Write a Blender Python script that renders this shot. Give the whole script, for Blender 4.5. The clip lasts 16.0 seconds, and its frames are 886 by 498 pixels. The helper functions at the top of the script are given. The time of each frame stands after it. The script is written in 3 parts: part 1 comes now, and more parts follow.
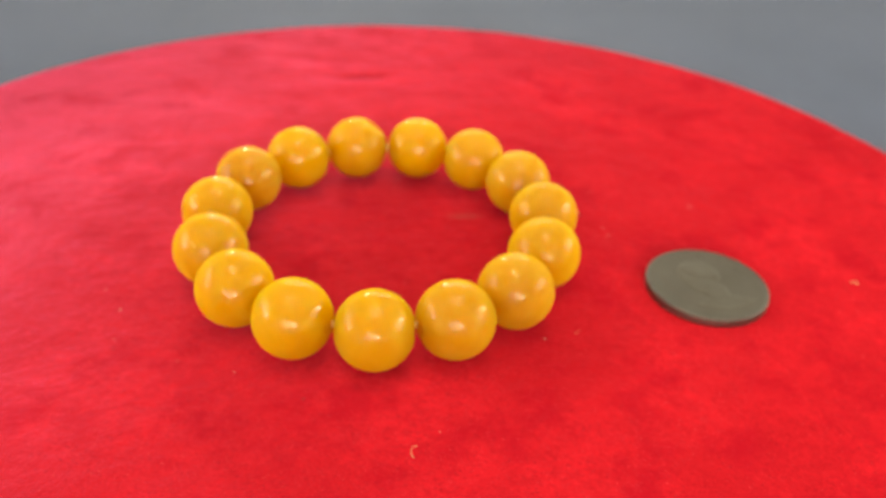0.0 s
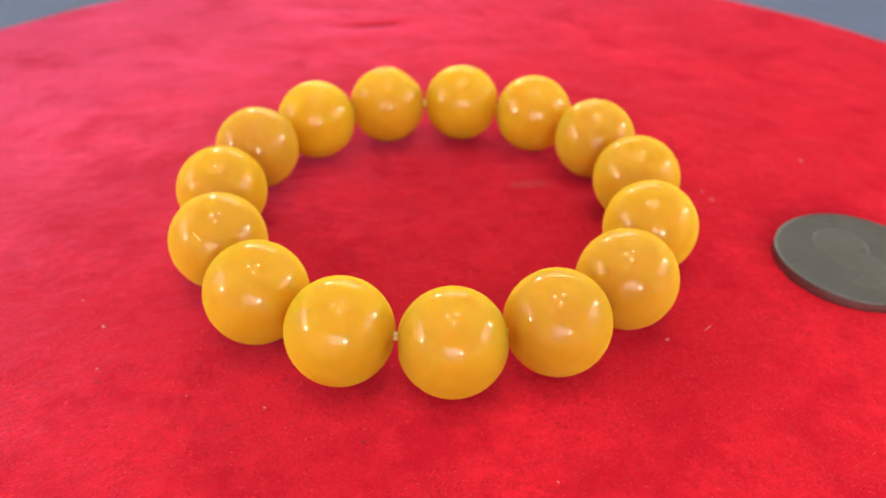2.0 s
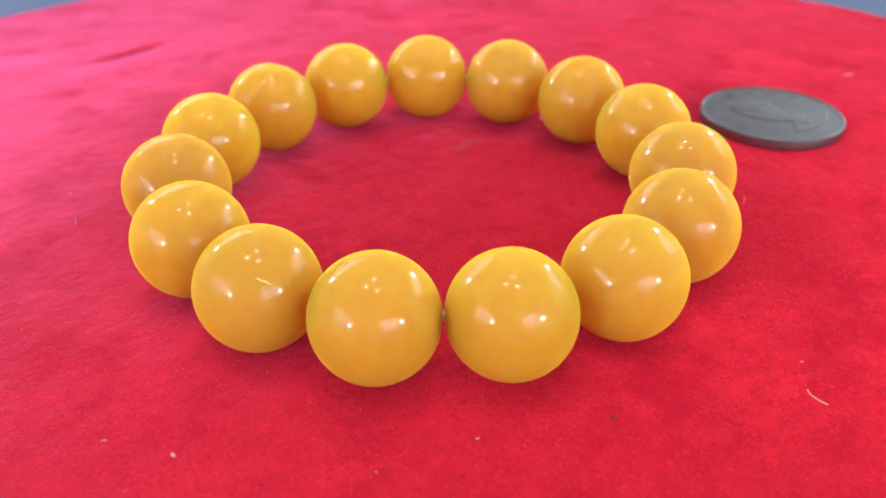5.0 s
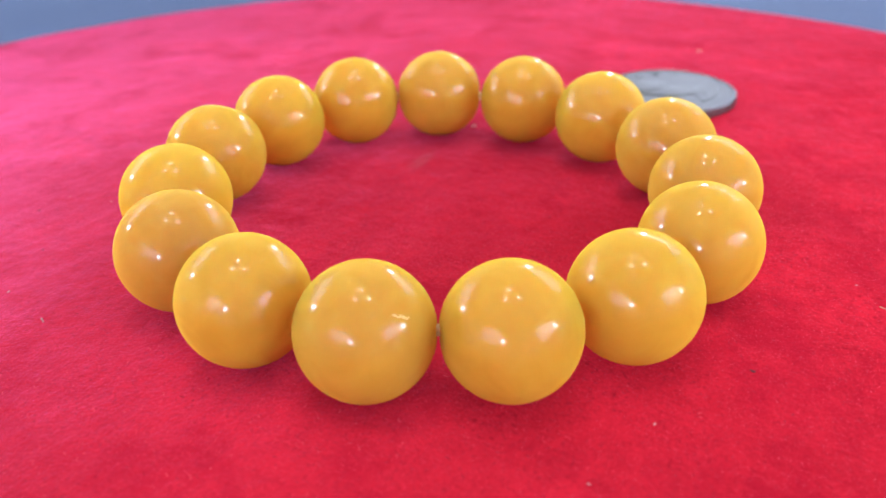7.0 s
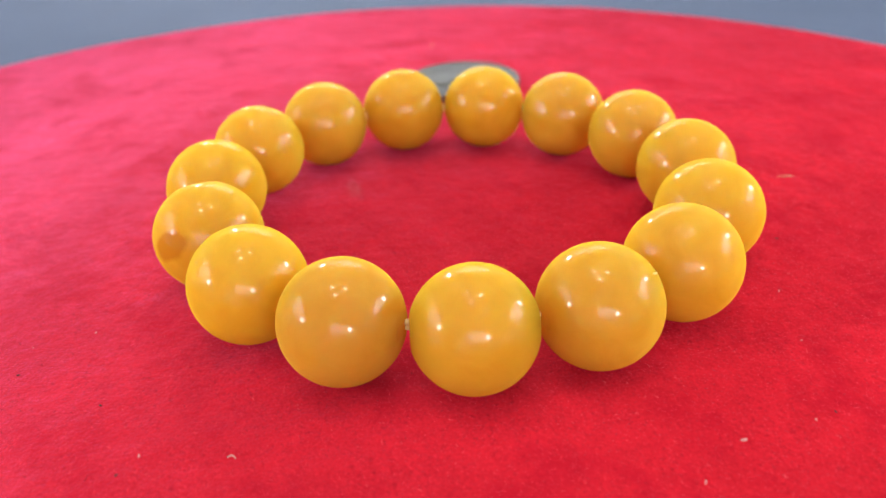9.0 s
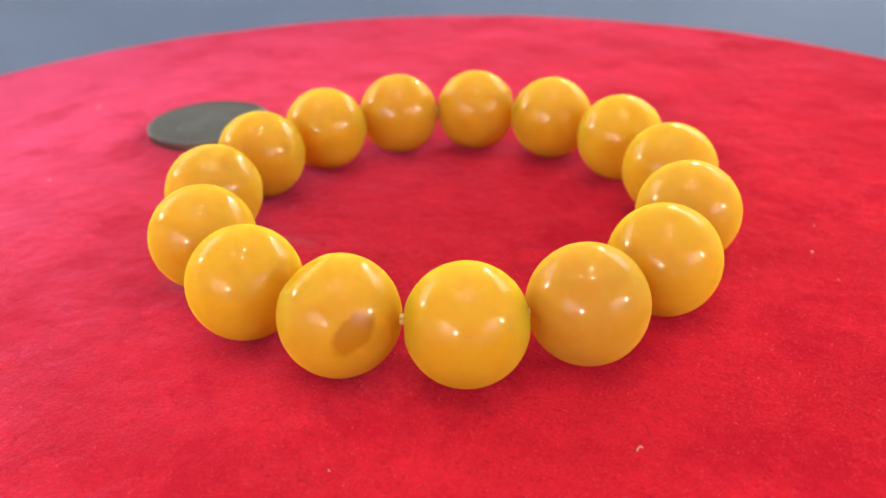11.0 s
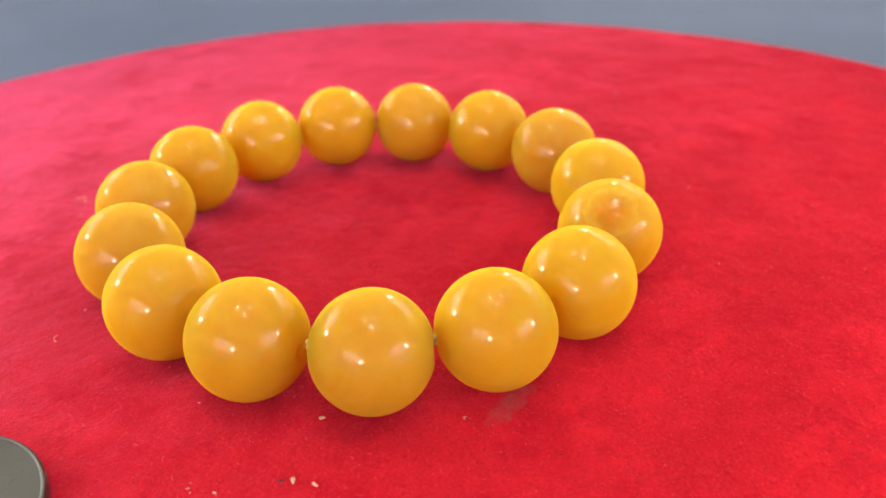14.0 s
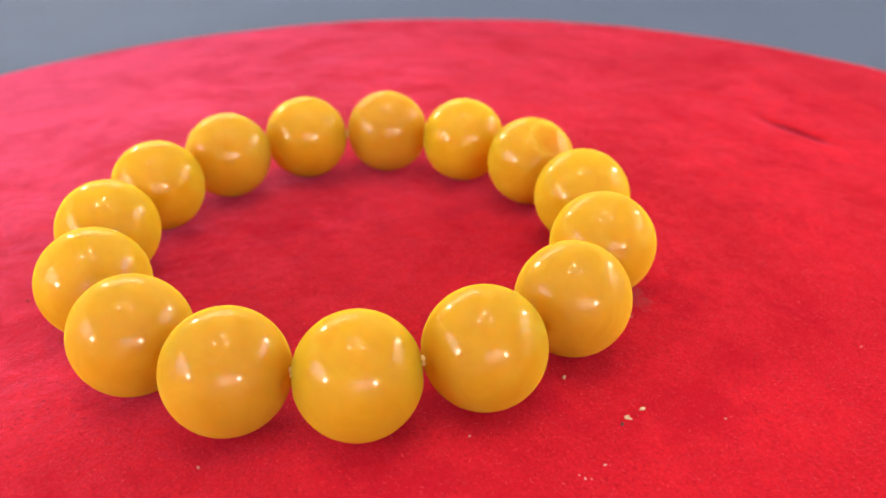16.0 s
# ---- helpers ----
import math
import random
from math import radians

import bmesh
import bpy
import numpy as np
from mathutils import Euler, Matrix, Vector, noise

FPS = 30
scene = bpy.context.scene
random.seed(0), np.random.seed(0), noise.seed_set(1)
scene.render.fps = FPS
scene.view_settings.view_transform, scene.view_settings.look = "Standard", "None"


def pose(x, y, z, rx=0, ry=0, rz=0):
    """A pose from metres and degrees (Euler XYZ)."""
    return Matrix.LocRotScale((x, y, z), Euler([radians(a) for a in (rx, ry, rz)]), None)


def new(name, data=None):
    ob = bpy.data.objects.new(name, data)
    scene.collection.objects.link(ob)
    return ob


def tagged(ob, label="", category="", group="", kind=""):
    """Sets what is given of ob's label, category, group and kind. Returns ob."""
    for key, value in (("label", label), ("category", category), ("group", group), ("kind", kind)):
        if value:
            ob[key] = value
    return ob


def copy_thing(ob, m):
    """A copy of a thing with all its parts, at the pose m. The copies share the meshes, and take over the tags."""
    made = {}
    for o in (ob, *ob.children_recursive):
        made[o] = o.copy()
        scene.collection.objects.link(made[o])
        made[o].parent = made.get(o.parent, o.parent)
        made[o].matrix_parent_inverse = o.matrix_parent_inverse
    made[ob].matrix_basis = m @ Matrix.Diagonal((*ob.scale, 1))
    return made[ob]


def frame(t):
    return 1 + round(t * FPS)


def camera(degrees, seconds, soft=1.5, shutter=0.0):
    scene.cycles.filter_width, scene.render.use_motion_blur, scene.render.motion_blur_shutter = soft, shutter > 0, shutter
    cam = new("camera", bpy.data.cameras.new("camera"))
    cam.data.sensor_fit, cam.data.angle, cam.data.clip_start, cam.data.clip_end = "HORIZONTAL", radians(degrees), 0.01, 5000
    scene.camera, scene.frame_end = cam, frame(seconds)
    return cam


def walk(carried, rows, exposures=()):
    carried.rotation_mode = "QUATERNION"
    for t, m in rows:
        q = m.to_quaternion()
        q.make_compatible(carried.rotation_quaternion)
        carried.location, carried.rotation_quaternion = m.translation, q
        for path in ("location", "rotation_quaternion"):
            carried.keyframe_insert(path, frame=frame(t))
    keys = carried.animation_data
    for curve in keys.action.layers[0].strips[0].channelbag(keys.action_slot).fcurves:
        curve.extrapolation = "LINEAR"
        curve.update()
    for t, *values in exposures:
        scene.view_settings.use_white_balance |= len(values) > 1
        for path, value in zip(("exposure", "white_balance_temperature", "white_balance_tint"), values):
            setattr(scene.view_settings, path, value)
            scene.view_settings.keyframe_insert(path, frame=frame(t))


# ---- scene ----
# An amber bracelet and a coin on a red velvet turntable, which stands on a grey desk in a room.
cam = camera(58.1, 16.0)
cam.data.dof.use_dof = True
cam.data.dof.focus_distance = 0.098
cam.data.dof.aperture_fstop = 22.0
ROWS = [
    (0.00, 0.0058, -0.1516, 0.9027, 56.03, -2.10, -1.68),
    (0.50, 0.0034, -0.1416, 0.8968, 55.24, -1.90, -2.12),
    (1.00, 0.0010, -0.1292, 0.8872, 54.26, -1.74, -2.46),
    (1.50, -0.0007, -0.1223, 0.8843, 53.78, -1.35, -2.38),
    (2.00, -0.0083, -0.1178, 0.8817, 54.05, -0.81, -4.22),
    (2.50, -0.0179, -0.1154, 0.8755, 54.37, -0.49, -7.45),
    (3.00, -0.0430, -0.1069, 0.8744, 55.11, 0.37, -21.50),
    (3.50, -0.0512, -0.1030, 0.8736, 55.55, 0.60, -27.02),
    (4.00, -0.0506, -0.1006, 0.8695, 55.87, 0.76, -27.65),
    (4.20, -0.0561, -0.0974, 0.8689, 55.98, 0.48, -30.69),
    (4.55, -0.0595, -0.0934, 0.8664, 56.35, 0.43, -33.34),
    (4.90, -0.0644, -0.0878, 0.8636, 56.95, 0.39, -37.25),
    (5.25, -0.0698, -0.0810, 0.8609, 57.67, 0.39, -41.87),
    (5.60, -0.0750, -0.0739, 0.8586, 58.40, 0.43, -46.63),
    (5.95, -0.0796, -0.0673, 0.8572, 59.00, 0.54, -50.98),
    (6.30, -0.0834, -0.0623, 0.8569, 59.34, 0.71, -54.35),
    (6.50, -0.0831, -0.0624, 0.8570, 59.42, 1.04, -54.40),
    (7.00, -0.0899, -0.0542, 0.8576, 59.68, 1.12, -59.76),
    (7.50, -0.0979, -0.0417, 0.8596, 60.04, 1.36, -67.24),
    (8.00, -0.1088, -0.0124, 0.8611, 60.14, 1.60, -84.58),
    (8.50, -0.1112, 0.0098, 0.8617, 60.18, 1.58, -95.22),
    (9.00, -0.1106, 0.0167, 0.8614, 59.99, 1.82, -98.55),
    (9.20, -0.1062, 0.0376, 0.8625, 60.06, 1.62, -109.30),
    (9.55, -0.1011, 0.0509, 0.8628, 60.03, 1.61, -116.42),
    (9.90, -0.0944, 0.0636, 0.8630, 60.03, 1.59, -123.67),
    (10.25, -0.0861, 0.0754, 0.8630, 60.07, 1.55, -131.03),
    (10.60, -0.0764, 0.0861, 0.8630, 60.12, 1.52, -138.45),
    (10.95, -0.0654, 0.0954, 0.8630, 60.20, 1.52, -145.90),
    (11.30, -0.0533, 0.1031, 0.8629, 60.28, 1.57, -153.35),
    (11.50, -0.0436, 0.1092, 0.8627, 60.46, 1.58, -159.12),
    (12.00, -0.0268, 0.1136, 0.8629, 60.45, 1.72, -168.22),
    (12.50, 0.0190, 0.1155, 0.8626, 60.45, 1.92, 166.39),
    (13.00, 0.0354, 0.1111, 0.8632, 60.35, 2.14, 157.74),
    (13.50, 0.0719, 0.0914, 0.8637, 60.05, 1.85, 135.85),
    (14.00, 0.0964, 0.0625, 0.8658, 59.86, 1.66, 116.60),
    (14.50, 0.1070, 0.0408, 0.8650, 59.88, 1.60, 102.74),
    (15.00, 0.1110, 0.0145, 0.8671, 59.50, 1.42, 89.11),
    (15.50, 0.1101, -0.0040, 0.8676, 59.36, 1.20, 80.44),
    (16.00, 0.1049, -0.0318, 0.8668, 59.44, 1.09, 65.13),
]
EXPOSURES = [
    (0.0, -0.02, 8300, 8), (1.0, -0.07, 7800, 8), (2.5, 0.04, 6000, 12), (4.0, 0.04, 5700, 12), (6.5, 0.05, 4950, 20), (7.5, 0.05, 5250, 17), (8.0, 0.04, 5650, 13), (9.0, 0.04, 5950, 12), (12.0, 0.05, 6400, 10), (13.5, 0.03, 6650, 10), (16.0, 0.04, 6600, 10),
]
walk(cam, [(t, pose(x, y, z, rx, ry, rz)) for t, x, y, z, rx, ry, rz in ROWS], EXPOSURES)

# ---- light ----
ZT = 0.80          # top of the velvet
ZD = 0.75          # top of the desk
DISC, DISC_R = (0.0026, 0.0059), 0.1555   # the turntable
TURN = -8.0        # the room's walls against the x axis
HALF = 2.3         # from the middle of the room to a wall
HIGH = 3.05        # ceiling

world = bpy.data.worlds.new("world")
scene.world = world
world.use_nodes = True
wt = world.node_tree
sky = wt.nodes.new("ShaderNodeTexSky")
sky.sky_type, sky.sun_disc = "NISHITA", False
sky.sun_elevation, sky.sun_rotation = radians(40), radians(200)
wt.links.new(sky.outputs["Color"], wt.nodes["Background"].inputs["Color"])
wt.nodes["Background"].inputs["Strength"].default_value = 0.05

WINDOW_W, WINDOW_LOW, WINDOW_TOP = 1.25, 1.10, 2.28
WINDOW_WATTS, SPOT_WATTS, WALL_LIGHT_WATTS = (20.0, 20.0, 20.0, 27.0), 4.5, (16.4, 16.4, 16.4, 18.6)
WINDOW_TILT, WINDOW_SPREAD = -64.0, 120.0
WALL_LIGHT = (0.84, 1.60)   # along the wall from the window's middle, and height
ROOM = pose(0, 0, 0, 0, 0, TURN)


def area_lamp(name, m, w, h, watts, colour, shape="RECTANGLE"):
    lamp = bpy.data.lights.new(name, "AREA")
    lamp.shape, lamp.size, lamp.energy, lamp.color = shape, w, watts, colour
    if shape == "RECTANGLE":
        lamp.size_y = h
    ob = new(name, lamp)
    ob.matrix_world = m
    return ob


# one window and lamp, with copies added on the other walls as fill
for k in range(4):
    mid = (WINDOW_LOW + WINDOW_TOP) / 2
    wall = ROOM @ pose(0, 0, 0, 0, 0, 90 * k)
    # light from the open sky, which comes in slanting downwards
    pane = area_lamp("daylight", wall @ pose(HALF + 0.17, 0, mid, 0, 90 + WINDOW_TILT, 0),
                     WINDOW_TOP - WINDOW_LOW - 0.06, WINDOW_W - 0.06, WINDOW_WATTS[k], (0.90, 0.95, 1.0))
    pane.data.spread = radians(WINDOW_SPREAD)
    area_lamp("wall_light_lamp", wall @ pose(HALF - 0.092, WALL_LIGHT[0], WALL_LIGHT[1], 0, 82, 0), 0.15, 0, WALL_LIGHT_WATTS[k],
              (1.0, 0.97, 0.92), "DISK")
SPOTS = [(-0.34, 0.22), (0.30, 0.34), (0.04, -0.38)]
for sx, sy in SPOTS:
    area_lamp("downlight_lamp", pose(sx, sy, HIGH - 0.035), 0.072, 0, SPOT_WATTS, (1.0, 0.93, 0.82), "DISK")


# ---- materials ----
def material(name):
    m = bpy.data.materials.new(name)
    m.use_nodes = True
    return m, m.node_tree, m.node_tree.nodes["Principled BSDF"]


def node(tree, kind, **values):
    n = tree.nodes.new(kind)
    for key, value in values.items():
        n.inputs[key.replace("_", " ")].default_value = value
    return n


def coords(tree, which="Object"):
    return tree.nodes.new("ShaderNodeTexCoord").outputs[which]


def noise_tex(tree, vec, scale, detail=4.0, rough=0.6, twist=0.0):
    n = node(tree, "ShaderNodeTexNoise", Scale=scale, Detail=detail, Roughness=rough, Distortion=twist)
    tree.links.new(vec, n.inputs["Vector"])
    return n.outputs["Fac"]


def ramp(tree, fac, stops):
    n = tree.nodes.new("ShaderNodeValToRGB")
    els = n.color_ramp.elements
    while len(els) < len(stops):
        els.new(0.5)
    for e, (p, c) in zip(els, stops):
        e.position = p
        e.color = (*c, 1) if len(c) == 3 else c
    tree.links.new(fac, n.inputs["Fac"])
    return n.outputs["Color"]


def grey(v):
    return (v, v, v)


def mix(tree, fac, a, b, kind="MIX"):
    n = tree.nodes.new("ShaderNodeMix")
    n.data_type, n.blend_type = "RGBA", kind
    for sock, value in ((n.inputs[0], fac), (n.inputs[6], a), (n.inputs[7], b)):
        if isinstance(value, (int, float)):
            sock.default_value = value
        elif isinstance(value, tuple):
            sock.default_value = (*value, 1)
        else:
            tree.links.new(value, sock)
    return n.outputs[2]


def calc(tree, op, a, b=0.0):
    n = tree.nodes.new("ShaderNodeMath")
    n.operation = op
    for sock, value in zip(n.inputs, (a, b)):
        if isinstance(value, (int, float)):
            sock.default_value = value
        else:
            tree.links.new(value, sock)
    return n.outputs[0]


def bump(tree, height, strength, distance, normal=None):
    n = node(tree, "ShaderNodeBump", Strength=strength, Distance=distance)
    tree.links.new(height, n.inputs["Height"])
    if normal:
        tree.links.new(normal, n.inputs["Normal"])
    return n.outputs["Normal"]


def blot(tree, vec, x, y, rx, ry, turn, scale, ragged):
    """1 inside an uneven oval round (x, y), 0 outside."""
    mp = tree.nodes.new("ShaderNodeMapping")
    mp.vector_type = "TEXTURE"
    mp.inputs["Location"].default_value = (x, y, 0)
    mp.inputs["Rotation"].default_value = (0, 0, radians(turn))
    mp.inputs["Scale"].default_value = (rx, ry, 1)
    tree.links.new(vec, mp.inputs["Vector"])
    ln = tree.nodes.new("ShaderNodeVectorMath")
    ln.operation = "LENGTH"
    tree.links.new(mp.outputs["Vector"], ln.inputs[0])
    wob = calc(tree, "MULTIPLY", calc(tree, "SUBTRACT", noise_tex(tree, vec, scale, 3), 0.5), ragged)
    d = calc(tree, "ADD", ln.outputs["Value"], wob)
    return ramp(tree, d, [(0.55, grey(1)), (1.0, grey(0))])


def velvet_material():
    m, t, p = material("red_velvet")
    v = coords(t)
    # broad patches where the pile lies another way
    broad = ramp(t, noise_tex(t, v, 34, 4, 0.62), [(0.36, grey(0)), (0.66, grey(1))])
    fine = ramp(t, noise_tex(t, v, 330, 4, 0.7), [(0.40, grey(0)), (0.62, grey(1))])
    grain = noise_tex(t, v, 2300, 3, 0.7)
    grain_c = ramp(t, grain, [(0.3, grey(0)), (0.7, grey(1))])
    col = mix(t, broad, (0.42, 0.007, 0.013), (0.66, 0.013, 0.023))
    col = mix(t, calc(t, "MULTIPLY", fine, 0.65), col, (0.40, 0.007, 0.013))
    col = mix(t, calc(t, "MULTIPLY", grain_c, 0.55), col, (0.76, 0.020, 0.032))
    pores = ramp(t, noise_tex(t, v, 1500, 4, 0.75), [(0.30, grey(1)), (0.47, grey(0))])
    col = mix(t, calc(t, "MULTIPLY", calc(t, "MULTIPLY", pores, ramp(t, noise_tex(t, v, 140, 4, 0.7), [(0.38, grey(0.15)), (0.62, grey(1))])), 0.75), col, (0.20, 0.003, 0.008))
    specks = ramp(t, noise_tex(t, v, 1900, 2, 0.6), [(0.70, grey(0)), (0.78, grey(1))])
    col = mix(t, calc(t, "MULTIPLY", specks, 0.5), col, (0.88, 0.14, 0.15))
    crushed = ramp(t, noise_tex(t, v, 75, 5, 0.68), [(0.50, grey(0)), (0.64, grey(1))])
    col = mix(t, calc(t, "MULTIPLY", crushed, 0.6), col, (0.42, 0.005, 0.016))
    # worn smears, and a crease whose shade is darkened into the colour
    smear = calc(t, "MAXIMUM", blot(t, v, 0.0258 - DISC[0], 0.0346 - DISC[1], 0.0062, 0.0018, -8, 520, 1.2),
                 blot(t, v, 0.0196 - DISC[0], 0.0152 - DISC[1], 0.0055, 0.0016, 6, 420, 1.1))
    threads = ramp(t, noise_tex(t, v, 900, 3, 0.7), [(0.35, grey(0.15)), (0.7, grey(1))])
    col = mix(t, calc(t, "MULTIPLY", calc(t, "MULTIPLY", smear, threads), 0.45), col, (0.30, 0.13, 0.11))
    crease_shade = blot(t, v, -0.0103 - DISC[0], 0.1040 - DISC[1], 0.0105, 0.0016, 8, 300, 0.9)
    col = mix(t, calc(t, "MULTIPLY", crease_shade, 0.75), col, (0.17, 0.006, 0.012))
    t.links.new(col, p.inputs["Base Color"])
    p.inputs["Roughness"].default_value = 0.95
    p.inputs["Specular IOR Level"].default_value = 0.03
    sheen = calc(t, "SUBTRACT", calc(t, "ADD", calc(t, "MULTIPLY", broad, 0.25), 0.8), calc(t, "MULTIPLY", crushed, 0.35))
    t.links.new(sheen, p.inputs["Sheen Weight"])
    p.inputs["Sheen Roughness"].default_value = 0.33
    p.inputs["Sheen Tint"].default_value = (1.0, 0.165, 0.35, 1)
    # normals lean round the platter, added to imitate light falling from one side
    lay = t.nodes.new("ShaderNodeVectorMath")
    lay.operation = "CROSS_PRODUCT"
    t.links.new(v, lay.inputs[0])
    lay.inputs[1].default_value = (0, 0, SIDE_LIGHT_LEAN / 0.09)
    lean = t.nodes.new("ShaderNodeVectorMath")
    lean.operation = "ADD"
    t.links.new(t.nodes.new("ShaderNodeNewGeometry").outputs["Normal"], lean.inputs[0])
    t.links.new(lay.outputs[0], lean.inputs[1])
    unit = t.nodes.new("ShaderNodeVectorMath")
    unit.operation = "NORMALIZE"
    t.links.new(lean.outputs[0], unit.inputs[0])
    n = bump(t, noise_tex(t, v, 60, 3), 0.35, 0.003, unit.outputs[0])
    n = bump(t, noise_tex(t, v, 700, 3, 0.7), 0.3, 0.0005, n)
    n = bump(t, grain, 0.35, 0.0003, n)
    t.links.new(n, p.inputs["Normal"])
    return m


def amber_material(name="amber", pitted=False):
    m, t, p = material(name)
    v = coords(t)
    info = t.nodes.new("ShaderNodeObjectInfo")
    off = t.nodes.new("ShaderNodeVectorMath")
    off.operation = "ADD"
    t.links.new(v, off.inputs[0])
    t.links.new(info.outputs["Random"], off.inputs[1])
    ov = off.outputs[0]
    cloud = ramp(t, noise_tex(t, ov, 190, 5, 0.62, 0.9), [(0.30, grey(0)), (0.68, grey(1))])
    col = mix(t, cloud, (0.430, 0.212, 0.008), (0.478, 0.250, 0.013))
    col = mix(t, 1.0, col, info.outputs["Color"], "MULTIPLY")
    streak = ramp(t, noise_tex(t, ov, 420, 4, 0.7), [(0.66, grey(0)), (0.80, grey(1))])
    col = mix(t, calc(t, "MULTIPLY", streak, 0.25), col, (0.38, 0.17, 0.005))
    rough = 0.28
    if pitted:
        def near(d, stops, ragged=0.0026, freq=600, long=None):
            """How near a place on the skin is to the direction d, in hundredths of a metre, with a ragged edge."""
            dp = t.nodes.new("ShaderNodeVectorMath")
            dp.operation = "SUBTRACT"
            t.links.new(v, dp.inputs[0])
            dp.inputs[1].default_value = [c * 0.00775 for c in Vector(d).normalized()]
            vec = dp.outputs[0]
            if long:
                mp = node(t, "ShaderNodeMapping")
                t.links.new(vec, mp.inputs["Vector"])
                mp.vector_type = "TEXTURE"
                n0 = Vector(d).normalized()
                side = Vector((0, 0, 1)).cross(n0).normalized()
                e0 = side * math.cos(radians(long[0])) + n0.cross(side) * math.sin(radians(long[0]))
                mp.inputs["Rotation"].default_value = Matrix((e0, n0.cross(e0), n0)).transposed().to_euler()
                mp.inputs["Scale"].default_value = long[1]
                vec = mp.outputs[0]
            ln = t.nodes.new("ShaderNodeVectorMath")
            ln.operation = "LENGTH"
            t.links.new(vec, ln.inputs[0])
            w = calc(t, "MULTIPLY", calc(t, "SUBTRACT", noise_tex(t, v, freq, 4, 0.65), 0.5), ragged)
            return ramp(t, calc(t, "DIVIDE", calc(t, "ADD", ln.outputs["Value"], w), 0.01), stops)
        # clouded bands across the bead
        band = ramp(t, noise_tex(t, v, 120, 2, 0.5, 1.6), [(0.48, grey(0)), (0.56, grey(1)), (0.64, grey(0))])
        col = mix(t, calc(t, "MULTIPLY", band, 0.10), col, (0.62, 0.36, 0.03))
        rim = near(PIT, [(0.25, grey(0)), (0.34, grey(1)), (0.40, grey(1)), (0.415, grey(0))], 0.0032, 480)
        flake = calc(t, "MULTIPLY", rim, ramp(t, noise_tex(t, v, 900, 4, 0.7), [(0.36, grey(0.25)), (0.60, grey(1))]))
        core = near(PIT, [(0.16, grey(1)), (0.34, grey(0))], 0.0026, 420)
        patchy = ramp(t, noise_tex(t, v, 520, 4, 0.65), [(0.34, grey(0.25)), (0.62, grey(1))])
        col = mix(t, calc(t, "MULTIPLY", calc(t, "MULTIPLY", core, patchy), 0.8), col, (0.44, 0.150, 0.001))
        col = mix(t, calc(t, "MULTIPLY", flake, 0.5), col, (0.58, 0.37, 0.05))
        facet = near(FACET, [(0.19, grey(1)), (0.26, grey(0))], 0.0016, 330, (38, (1.45, 0.85, 1.0)))
        col = mix(t, calc(t, "MULTIPLY", facet, 0.8), col, (0.29, 0.110, 0.002))
    t.links.new(col, p.inputs["Base Color"])
    p.inputs["Roughness"].default_value = rough
    if pitted:
        worn = calc(t, "MULTIPLY", flake, 0.5)
        t.links.new(calc(t, "ADD", calc(t, "MULTIPLY", worn, 0.38), rough), p.inputs["Roughness"])
        t.links.new(calc(t, "SUBTRACT", GLOSS, calc(t, "MULTIPLY", worn, GLOSS)), p.inputs["Coat Weight"])
    p.inputs["IOR"].default_value = 1.5
    p.inputs["Specular IOR Level"].default_value = 0.0
    p.inputs["Subsurface Weight"].default_value = 1.0
    p.inputs["Subsurface Radius"].default_value = (1.15, 0.7, 0.28)
    p.inputs["Subsurface Scale"].default_value = 0.034
    p.inputs["Coat Weight"].default_value = GLOSS
    p.inputs["Coat Roughness"].default_value = 0.15
    p.inputs["Coat IOR"].default_value = 1.9
    n = bump(t, noise_tex(t, ov, 900, 2), 0.03, 0.0003)
    t.links.new(n, p.inputs["Normal"])
    return m


def mottled(name, a, b, scale, rough, bump_scale=None, bump_by=0.2, bump_depth=0.001, metal=0.0):
    m, t, p = material(name)
    v = coords(t)
    broad = ramp(t, noise_tex(t, v, scale, 5, 0.6), [(0.3, grey(0)), (0.7, grey(1))])
    small = ramp(t, noise_tex(t, v, scale * 14, 3, 0.6), [(0.3, grey(0)), (0.7, grey(1))])
    fac = calc(t, "ADD", calc(t, "MULTIPLY", broad, 0.6), calc(t, "MULTIPLY", small, 0.4))
    t.links.new(mix(t, fac, a, b), p.inputs["Base Color"])
    p.inputs["Metallic"].default_value = metal
    t.links.new(calc(t, "ADD", calc(t, "MULTIPLY", small, 0.12), rough), p.inputs["Roughness"])
    if bump_scale:
        t.links.new(bump(t, noise_tex(t, v, bump_scale, 4), bump_by, bump_depth), p.inputs["Normal"])
    return m


def pile_material():
    m, t, p = material("velvet_fibre")
    geo = t.nodes.new("ShaderNodeNewGeometry")
    col = ramp(t, geo.outputs["Random Per Island"], [(0.0, (0.03, 0.002, 0.003)), (0.05, (0.30, 0.006, 0.012)), (0.35, (0.57, 0.015, 0.028)), (0.85, (0.76, 0.024, 0.042)), (0.97, (0.80, 0.045, 0.065)), (1.0, (0.84, 0.15, 0.15))])
    t.links.new(col, p.inputs["Base Color"])
    p.inputs["Roughness"].default_value = 0.7
    p.inputs["Specular IOR Level"].default_value = 0.2
    p.inputs["Sheen Weight"].default_value = 0.3
    p.inputs["Sheen Tint"].default_value = (1.0, 0.2, 0.3, 1)
    return m


